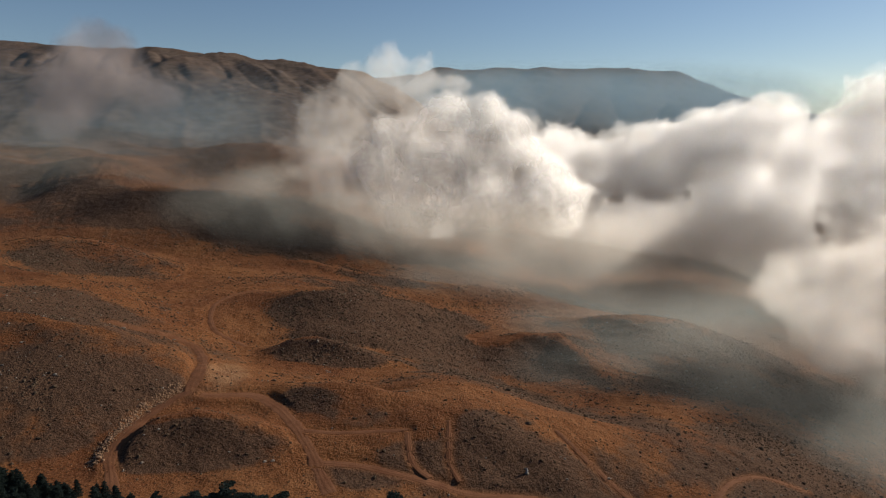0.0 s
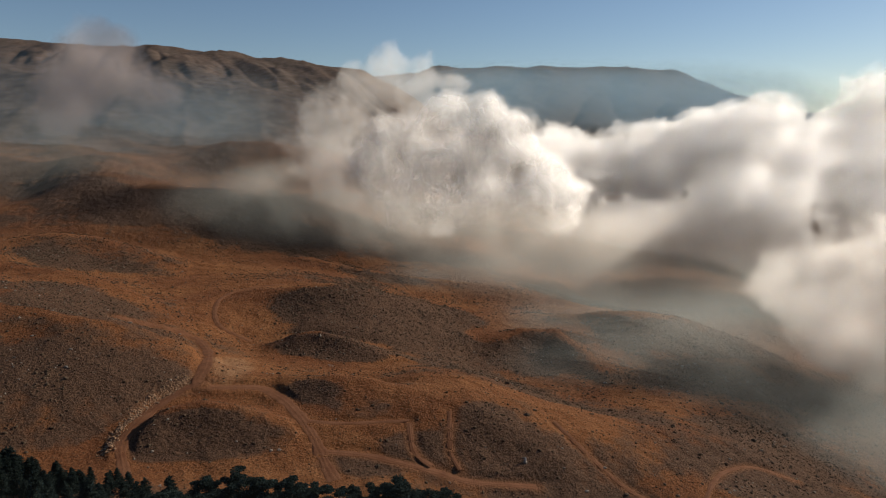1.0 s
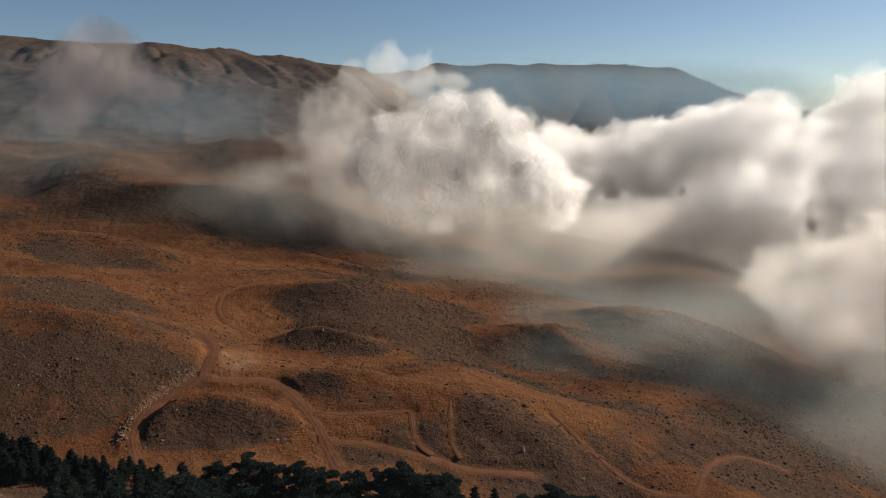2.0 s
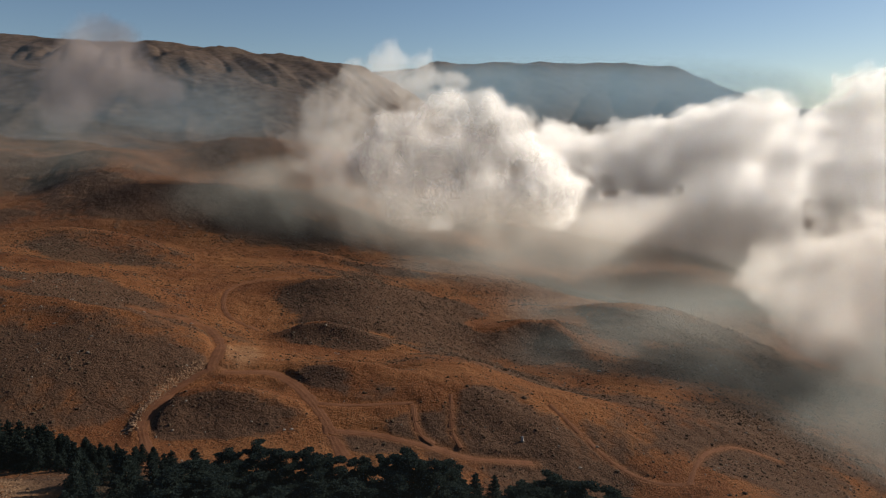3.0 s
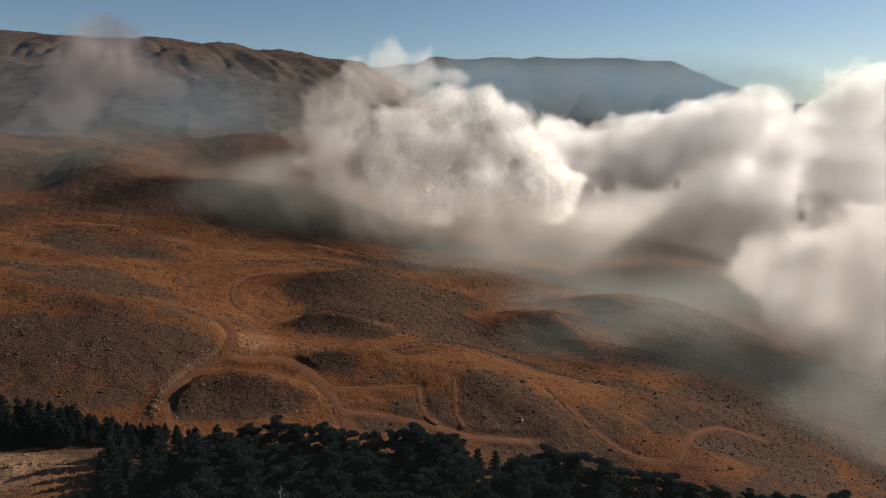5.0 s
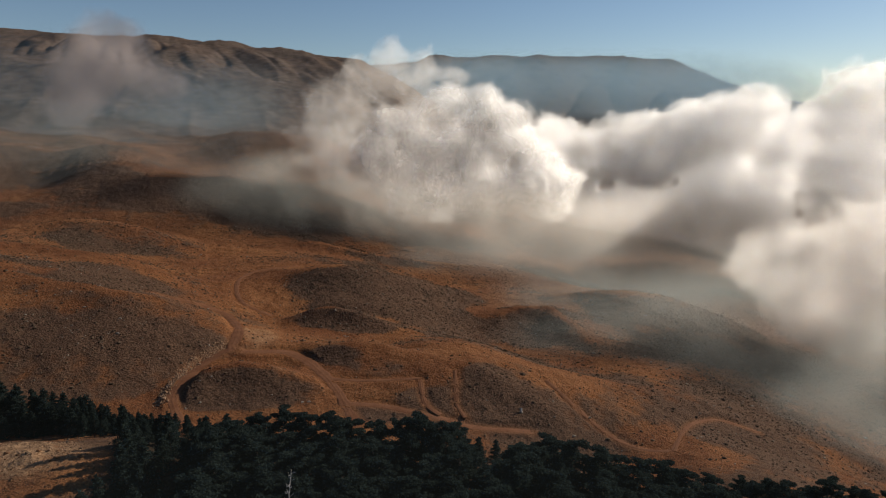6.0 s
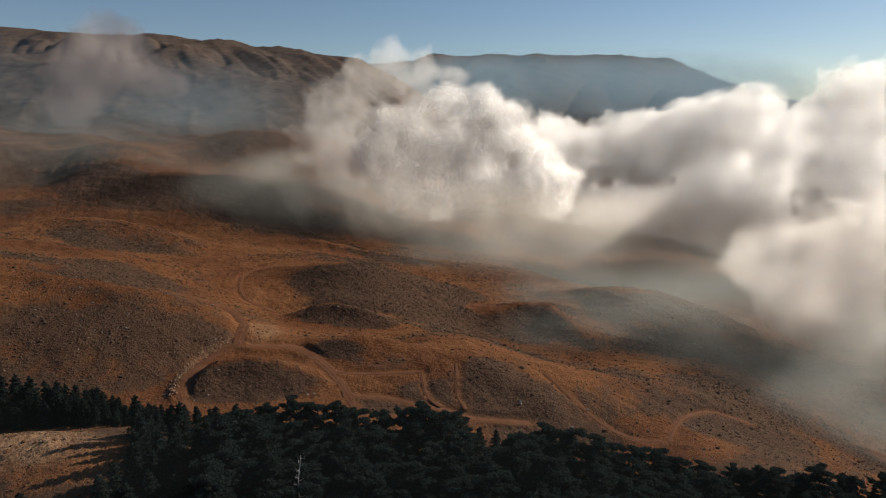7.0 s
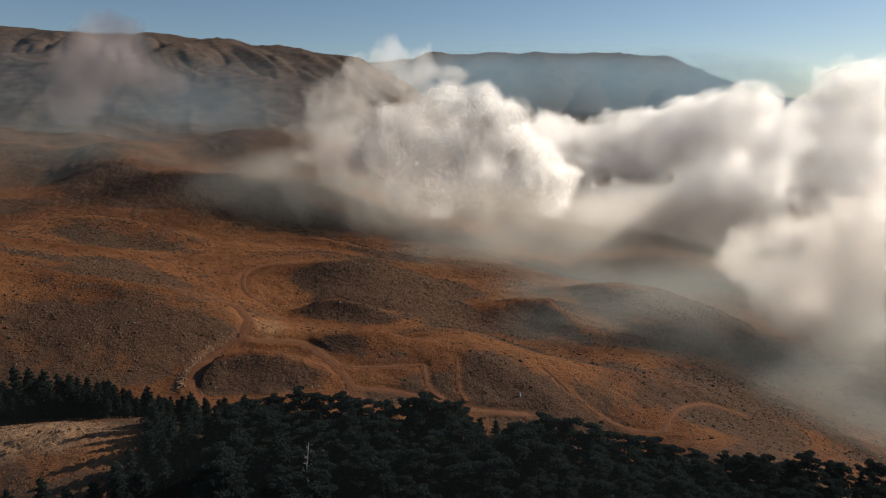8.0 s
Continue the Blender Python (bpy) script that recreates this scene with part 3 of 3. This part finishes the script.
cloud("mist", "mist coloured dim grey-green for the shade over the valley", VEIL, [
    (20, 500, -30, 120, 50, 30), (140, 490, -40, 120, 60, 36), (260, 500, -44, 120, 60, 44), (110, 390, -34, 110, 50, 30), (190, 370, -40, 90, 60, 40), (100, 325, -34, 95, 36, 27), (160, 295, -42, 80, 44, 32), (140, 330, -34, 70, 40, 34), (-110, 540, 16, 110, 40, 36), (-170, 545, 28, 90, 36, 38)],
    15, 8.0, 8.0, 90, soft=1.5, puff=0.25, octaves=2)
cloud("mist", "mist coloured dim for the shade at the low end of the slope", VEIL, [
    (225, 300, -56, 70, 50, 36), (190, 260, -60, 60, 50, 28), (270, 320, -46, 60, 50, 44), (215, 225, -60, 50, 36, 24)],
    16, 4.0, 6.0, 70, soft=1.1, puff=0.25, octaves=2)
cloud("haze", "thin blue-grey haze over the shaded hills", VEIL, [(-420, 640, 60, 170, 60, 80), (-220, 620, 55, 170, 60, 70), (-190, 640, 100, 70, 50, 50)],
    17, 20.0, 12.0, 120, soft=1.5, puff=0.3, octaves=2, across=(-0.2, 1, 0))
cloud("haze", "faint haze added over the wood to lift its dark tones", AIR, [(-120, 80, 22, 90, 45, 34), (0, 75, 18, 100, 45, 36), (110, 80, 12, 90, 45, 34)],
    18, 26.0, 14.0, 120, soft=1.0, puff=0.2, octaves=2, across=(0, 1, 0.2))
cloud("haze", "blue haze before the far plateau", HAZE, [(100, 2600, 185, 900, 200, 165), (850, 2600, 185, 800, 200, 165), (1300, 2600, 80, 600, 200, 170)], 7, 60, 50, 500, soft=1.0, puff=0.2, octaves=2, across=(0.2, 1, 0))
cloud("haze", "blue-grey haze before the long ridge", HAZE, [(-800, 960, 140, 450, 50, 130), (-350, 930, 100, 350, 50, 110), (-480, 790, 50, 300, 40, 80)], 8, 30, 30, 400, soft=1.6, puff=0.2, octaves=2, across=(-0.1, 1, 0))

# ---- scrub and stones of the slopes ----
def domes(name, label, category, material, x, y, radius, height, seed, sides=5):
    """Many low lumps, as one mesh: a rim on the ground, a bulging waist and a top each."""
    rng = np.random.default_rng(seed)
    n = len(x)
    z = land(x, y)
    turn = np.linspace(0, 2 * np.pi, sides, endpoint=False)[None] + rng.uniform(0, 6, (n, 1))
    jag = rng.uniform(0.65, 1.3, (2, n, sides))
    stretch = rng.uniform(0.7, 1.4, (n, 1))
    rim = np.stack([x[:, None] + np.cos(turn) * jag[0] * radius[:, None] * stretch, y[:, None] + np.sin(turn) * jag[0] * radius[:, None], np.repeat(z[:, None] - 0.15, sides, 1)], -1)
    waist = np.stack([x[:, None] + np.cos(turn + 0.5) * jag[1] * 0.8 * radius[:, None] * stretch, y[:, None] + np.sin(turn + 0.5) * jag[1] * 0.8 * radius[:, None],
                      z[:, None] + height[:, None] * rng.uniform(0.4, 0.8, (n, sides))], -1)
    top = np.stack([x + rng.normal(0, 0.15, n) * radius, y + rng.normal(0, 0.15, n) * radius, z + height], -1)[:, None]
    points = np.concatenate([rim, waist, top], 1)
    k = np.arange(sides)
    q = (k + 1) % sides
    one = np.concatenate([np.stack([k, q, k + sides], 1), np.stack([q, q + sides, k + sides], 1), np.stack([k + sides, q + sides, np.full(sides, 2 * sides)], 1)])
    faces = (one[None] + (np.arange(n) * (2 * sides + 1))[:, None, None]).reshape(-1, 3)
    ob = mesh_object(name, points.reshape(-1, 3), faces, material, smooth=False)
    return tagged(ob, label, category, kind="stuff")


def scattered(count, seed, low, high, power=1.0):
    """Places on the slopes in front, thicker where the land is stony."""
    rng = np.random.default_rng(seed)
    far = np.sqrt(rng.random(count)) ** 0.8 * (high - low) + low
    turn = np.radians(rng.uniform(-38, 38, count))
    x, y = far * np.sin(turn), far * np.cos(turn) - 50
    keep = rng.random(count) < 0.03 + stoniness(x, y) ** power * (0.55 + 0.45 * smooth_noise(x, y, 14, seed))
    keep &= benched(x, y)[1] < 0.3
    return x[keep], y[keep], rng


def slopes():
    x, y, rng = scattered(260000, 5, 190, 600)
    r = rng.gamma(2.2, 0.09, len(x)) + 0.09
    domes("thorn_scrub", "grey-brown thorn cushions dotted over the stony slopes", "scrub", SCRUB, x, y, r, r * rng.uniform(0.6, 1.1, len(x)), 6)
    x, y, rng = scattered(30000, 9, 190, 620, 1.2)
    r = rng.gamma(1.6, 0.10, len(x)) + 0.1
    domes("loose_stones", "pale limestone rubble strewn over the slopes", "stones", STONE, x, y, r, r * rng.uniform(0.5, 1.0, len(x)), 10)
    rng = np.random.default_rng(31)
    x, y = rng.uniform(-150, -90, 520), rng.uniform(94, 124, 520)
    keep = (wooded(x, y) < 0.3) & (smooth_noise(x, y, 9, 34) > -0.2)
    x, y = x[keep], y[keep]
    r = rng.gamma(2.0, 0.10, len(x)) + 0.08
    domes("clearing_bushes", "rusty dry bushes in the clearing beside the wood", "bushes", RUSTY, x, y, r, r * rng.uniform(0.5, 0.9, len(x)), 32, 7)
    x, y = rng.uniform(-165, -96, 900), rng.uniform(112, 146, 900)
    keep = clearing(x, y) > 0.3
    x, y = x[keep], y[keep]
    r = rng.gamma(2.0, 0.06, len(x)) + 0.06
    domes("clearing_clods", "pale clods and stones on the turned earth", "clods", EARTH, x, y, r, r * 0.8, 33)
    line, rng = bowed([(-95, 226), (-99, 219), (-103, 211), (-105, 201), (-106, 192), (-105, 182)], 0.2), np.random.default_rng(12)
    line = np.repeat(line, 5, 0)
    x, y = line[:, 0] + rng.normal(0, 1.2, len(line)), line[:, 1] + rng.normal(0, 1.2, len(line))
    r = rng.gamma(2.0, 0.075, len(x)) + 0.08
    domes("bank_rubble", "pale earth and stones tumbled along the road's cut bank", "rubble", EARTH, x, y, r, r * 0.9, 13)


def boulder_mesh(seed):
    rng = random.Random(seed)
    bm = bmesh.new()
    bmesh.ops.create_icosphere(bm, subdivisions=2, radius=1.0)
    stretch = Vector((rng.uniform(0.9, 1.5), rng.uniform(0.8, 1.1), rng.uniform(0.55, 0.8)))
    for v in bm.verts:
        v.co *= 1 + 0.35 * noise.noise(v.co * 1.3 + Vector((seed, 0, 0))) + 0.15 * noise.noise(v.co * 3.1)
        v.co = Vector(a * b for a, b in zip(v.co, stretch))
        v.co.z += 0.25
    mesh = bpy.data.meshes.new("boulder")
    bm.to_mesh(mesh)
    bm.free()
    mesh.materials.append(STONE)
    return mesh


def boulders():
    shapes = [boulder_mesh(s) for s in range(5)]
    rng = random.Random(3)
    # heaps of boulders: x, y, how many, how far they spread
    for cx, cy, count, spread in ((-182, 262, 3, 2.5), (-190, 268, 2, 3), (-272, 440, 9, 14), (-240, 428, 4, 12), (-72, 382, 4, 3), (-50, 281, 3, 2), (-57, 494, 5, 6), (-180, 396, 3, 8),
                                  (-205, 330, 4, 14), (-120, 300, 2, 10), (-95, 193, 3, 8), (-62, 184, 4, 10), (-150, 225, 4, 18), (32, 190, 3, 9), (60, 200, 3, 15), (112, 192, 3, 8), (-20, 355, 3, 10)):
        for _ in range(count):
            x, y = cx + rng.gauss(0, spread), cy + rng.gauss(0, spread * 0.6)
            ob = new("boulder", rng.choice(shapes))
            s = rng.uniform(0.22, 0.55)
            ob.matrix_world = Matrix.Translation((x, y, float(land(x, y)[0]) - 0.1)) @ Matrix.Rotation(rng.uniform(0, 6), 4, "Z") @ Matrix.Diagonal((s, s, s * rng.uniform(0.8, 1.2), 1))
            tagged(ob, "pale weathered limestone boulder on the dry slope", "boulder", "boulders on the slopes")


# ---- trees ----
def tube(points, radii, sides=6):
    """Places and faces of a tapering round stem along the points."""
    points = [Vector(p) for p in points]
    verts, faces = [], []
    for n, (p, r) in enumerate(zip(points, radii)):
        d = (points[min(n + 1, len(points) - 1)] - points[max(n - 1, 0)]).normalized()
        u = d.orthogonal().normalized()
        v = d.cross(u)
        for k in range(sides):
            a = 2 * math.pi * k / sides
            verts.append(p + r * (math.cos(a) * u + math.sin(a) * v))
    for n in range(len(points) - 1):
        for k in range(sides):
            q = (k + 1) % sides
            faces.append((n * sides + k, n * sides + q, (n + 1) * sides + q, (n + 1) * sides + k))
    return verts, faces


def joined(stems):
    verts, faces = [], []
    for v, f in stems:
        faces += [tuple(i + len(verts) for i in g) for g in f]
        verts += v
    return verts, faces


def part(name, verts, faces, material, parent):
    ob = mesh_object(name, [tuple(v) for v in verts], faces, material)
    ob.parent = parent
    return ob


def tufts(pads, rng, size):
    """Needle tufts: small bent diamonds heaped in flat pads (place, half width, half height, how many)."""
    verts, faces = [], []
    for (px, py, pz), wide, high, count in pads:
        w = rng.normal(size=(count, 3))
        w /= np.linalg.norm(w, axis=1)[:, None]
        c = np.array((px, py, pz)) + w * rng.random((count, 1)) ** 0.4 * np.array((wide, wide, high))
        a = rng.normal(size=(count, 3)) * (1, 1, 0.45)
        a /= np.linalg.norm(a, axis=1)[:, None]
        b = np.cross(a, rng.normal(size=(count, 3)) * (0.5, 0.5, 1))
        b /= np.linalg.norm(b, axis=1)[:, None]
        s = size * rng.uniform(0.6, 1.4, (count, 1))
        lift = np.array((0, 0, 1)) * s * rng.uniform(-0.1, 0.35, (count, 1))
        verts.append(np.stack([c - a * s, c + b * s * 0.5 + lift, c + a * s, c - b * s * 0.5 + lift], 1).reshape(-1, 3))
    verts = np.concatenate(verts)
    base = np.arange(len(verts) // 4)[:, None] * 4
    return verts, base + np.array([[0, 1, 2, 3]])


def cedar(seed, height):
    """A broad old cedar: a stout trunk, level limbs in tiers, flat pads of dark needles."""
    rng, pick = np.random.default_rng(seed), random.Random(seed)
    ob = new("cedar_tree")
    lean = (pick.uniform(-0.6, 0.6), pick.uniform(-0.6, 0.6))
    rise = [k / 8 for k in range(9)]
    spine = [Vector((lean[0] * s * s + 0.12 * math.sin(5 * s + seed), lean[1] * s * s, height * 0.94 * s - 0.4)) for s in rise]
    part("trunk", *tube(spine, [0.034 * height * (1 - 0.9 * s) + 0.03 for s in rise], 8), BARK, ob)
    limbs, pads = [], []
    tiers = 22
    for k in range(tiers):
        s = 0.2 + 0.76 * (k + pick.uniform(-0.3, 0.3)) / tiers
        root = Vector((lean[0] * s * s, lean[1] * s * s, height * 0.94 * s))
        reach = height * 0.31 * (1.0 - 0.55 * max(0, (s - 0.55) / 0.45) ** 1.6) * pick.uniform(0.65, 1.12)
        a = k * 2.4 + pick.uniform(-0.4, 0.4)
        tip = root + Vector((math.cos(a) * reach, math.sin(a) * reach, reach * pick.uniform(0.05, 0.3)))
        mid = root.lerp(tip, 0.5) + Vector((0, 0, 0.1 * reach))
        limbs.append(tube([root, mid, tip], [0.011 * height * (1.2 - s), 0.006 * height * (1.2 - s), 0.02], 5))
        for f in (0.35, 0.62, 0.88, 1.02):
            c = root.lerp(tip, f) + Vector((pick.gauss(0, 0.5), pick.gauss(0, 0.5), 0.12 * reach * math.sin(f * 3) + pick.gauss(0, 0.15)))
            wide = (0.55 + 0.6 * math.sin(math.pi * min(f, 0.9))) * height * 0.078 * pick.uniform(0.8, 1.3)
            pads.append((c, wide, wide * 0.24, int(150 * pick.uniform(0.7, 1.2))))
    for _ in range(6):
        pads.append((spine[-1] + Vector((pick.gauss(0, 0.9), pick.gauss(0, 0.9), pick.uniform(-0.5, 0.5))), height * 0.055, height * 0.022, 60))
    part("limbs", *joined(limbs), BARK, ob)
    part("crown", *tufts(pads, rng, 0.32), NEEDLES, ob)
    return tagged(ob, "tall dark cedar with flat tiers of needles", "cedar tree", "trees of the wood")


def fir(seed, height):
    """A slim young conifer: a straight stem, short drooping limbs, a pointed crown."""
    rng, pick = np.random.default_rng(seed), random.Random(seed)
    ob = new("conifer_tree")
    part("trunk", *tube([(0, 0, -0.4), (0.05, 0, height * 0.5), (0, 0.05, height * 0.97)], [0.018 * height, 0.011 * height, 0.02], 7), BARK, ob)
    limbs, pads = [], []
    for k in range(40):
        s = 0.08 + 0.88 * k / 40
        reach = height * 0.25 * (1 - s) ** 0.8 * pick.uniform(0.7, 1.15) + 0.25
        a = k * 2.4 + pick.uniform(-0.5, 0.5)
        root, tip = Vector((0, 0, height * s)), Vector((math.cos(a) * reach, math.sin(a) * reach, height * s - 0.12 * reach))
        limbs.append(tube([root, tip], [0.05, 0.015], 4))
        for f in (0.45, 0.85):
            wide = 0.38 * reach + 0.2
            pads.append((root.lerp(tip, f), wide, wide * 0.5, int(60 * pick.uniform(0.7, 1.3))))
    pads.append((Vector((0, 0, height * 0.97)), 0.25, 0.5, 24))
    part("limbs", *joined(limbs), BARK, ob)
    part("crown", *tufts(pads, rng, 0.27), NEEDLES, ob)
    return tagged(ob, "slim dark young conifer with a pointed crown", "conifer tree", "trees of the wood")


def dead_tree(x, y):
    """A bare bleached tree that stands out of the wood."""
    pick = random.Random(8)
    ob = new("dead_tree")
    ob.location = (x, y, float(land(x, y)[0]))
    top = 16.0 - ob.location.z
    spine = [Vector((0.5 * math.sin(k * 0.9), 0.3 * math.cos(k * 0.7), -0.4 + top * k / 8)) for k in range(9)]
    part("trunk", *tube(spine, [0.19 * (1 - 0.1 * k) + 0.04 for k in range(9)], 7), DEADWOOD, ob)
    limbs = []
    for k in range(16):
        s = 0.55 + 0.44 * k / 16
        root = Vector((0.5 * math.sin(s * 7.2), 0.3 * math.cos(s * 5.6), top * s - 0.4))
        a, reach = k * 2.1 + pick.uniform(-0.4, 0.4), pick.uniform(0.8, 2.2)
        way = Vector((math.cos(a), math.sin(a), pick.uniform(0.1, 0.9))).normalized()
        knee = root + way * reach * 0.55 + Vector((0, 0, pick.uniform(-0.3, 0.3)))
        tip = knee + (way + Vector((pick.uniform(-0.6, 0.6), pick.uniform(-0.6, 0.6), 0.5))).normalized() * reach * 0.5
        limbs.append(tube([root, knee, tip], [0.06, 0.04, 0.02], 5))
        fork = knee + (way + Vector((pick.uniform(-1, 1), pick.uniform(-1, 1), -0.3))).normalized() * reach * 0.4
        limbs.append(tube([knee, fork], [0.045, 0.02], 4))
    part("limbs", *joined(limbs), DEADWOOD, ob)
    return tagged(ob, "bare bleached dead tree among the dark cedars", "dead tree")


# trees along the wood's upper edge: x, y, height
EDGE_CONIFERS = [
    (-153, 163, 16.7), (-150, 166, 14.9), (-141, 160, 16.8), (-140, 166, 13.0), (-132, 160, 15.1), (-129, 165, 12.4), (-122, 162, 11.5), (-119, 164, 9.1), (-112, 160, 9.0),
    (-108, 162, 7.2), (-101, 158, 7.1), (-97, 156, 4.9), (-85, 146, 5.3), (-79, 143, 7.6), (-72, 140, 9.7), (-65, 138, 11.5), (16, 156, 8.2), (10, 150, 9.9)]
EDGE_CEDARS = [
    (-55, 134, 14.9), (-47, 132, 17.7), (-40, 130, 19.3), (-33, 127, 19.6), (-27, 130, 18.0), (-20, 132, 17.2), (-13, 131, 19.1), (-7, 127, 21.6), (-1, 126, 20.6),
    (2, 134, 16.8), (23, 140, 14.1), (31, 136, 20.0), (34, 128, 23.2), (44, 127, 22.7), (54, 128, 21.5), (62, 131, 19.2), (68, 128, 18.9), (78, 133, 13.3),
    (86, 132, 10.4), (88, 124, 13.8), (104, 128, 8.8), (119, 130, 10.6), (131, 128, 17.6)]


def wood():
    cedars = [cedar(s, 18.0) for s in (1, 2, 3, 4, 5)]
    firs = [fir(s, 13.0) for s in (11, 12, 13)]
    pick = random.Random(21)
    used = {}

    def plant(kinds, x, y, tall, usual):
        z = float(land(x, y)[0]) - 0.1
        k = pick.randrange(len(kinds))
        s = tall / usual
        wide = s ** 0.7 * pick.uniform(0.9, 1.15)
        m = Matrix.Translation((x, y, z)) @ Matrix.Rotation(pick.uniform(0, 6.28), 4, "Z")
        if (id(kinds), k) in used:
            ob = copy_thing(kinds[k], m)
        else:
            ob = kinds[k]
            ob.matrix_basis = m
            used[id(kinds), k] = True
        ob.scale = (wide, wide, s)

    # first one of each shape, so that copies start from unscaled trees
    for x, y, tall in EDGE_CONIFERS:
        plant(firs, x, y, tall, 13.0)
    for x, y, tall in EDGE_CEDARS:
        plant(cedars, x, y, tall, 17.6)
    y = 124.0
    while y > 57:
        x = -190.0
        while x < 190:
            px, py = x + pick.uniform(-2.6, 2.6), y + pick.uniform(-2.6, 2.6)
            clearing = -185 < px < -90 - 0.25 * (py - 120) and 92 < py < 152
            if not clearing and abs(px) < 40 + 0.95 * (py + 45):
                slim = px < -62 or pick.random() < 0.08
                if slim:
                    plant(firs, px, py, pick.uniform(10, 14.5), 13.0)
                else:
                    plant(cedars, px, py, pick.uniform(14, 20) - 4.5 * ease((px - 60) / 40), 17.6)
            x += 7.7
        y -= 6.4
    # the thick young wood behind the clearing: first place, step and number of each row, its middle and depth, and how tall
    for first, step, count, middle, depth, low, high in ((-172, 2.6, 34, 159, 5, 10, 13.5), (-174, 2.4, 34, 152, 4, 8, 12), (-176, 1.7, 46, 160, 7, 8, 13), (-92, 2.2, 18, 134, 6, 7, 10)):
        for k in range(count):
            x, y = first + step * k + pick.uniform(-2, 2), middle + pick.uniform(-depth, depth)
            thin_out = 1 - 0.5 * float(ease((x + 125) / 25)) * (y > 145)
            plant(firs, x, y, pick.uniform(low, high) * thin_out, 13.0)


def marker(x, y):
    """A small whitewashed stone marker on a rough footing."""
    ob = new("stone_marker")
    ob.location = (x, y, float(land(x, y)[0]))
    verts, faces = tube([(0, 0, -0.3), (0, 0, 0.9), (0.03, 0, 1.5), (0.05, 0, 1.7)], [0.42, 0.36, 0.3, 0.12], 6)
    part("shaft", verts, faces, DEADWOOD, ob)
    verts, faces = tube([(0, 0, -0.3), (0, 0, 0.12), (0, 0, 0.22)], [0.75, 0.7, 0.45], 7)
    part("footing", verts, faces, STONE, ob)
    return tagged(ob, "small whitewashed stone marker on the dry slope", "marker")


slopes()
boulders()
marker(28.4, 187.5)
wood()
dead_tree(-37, 97)
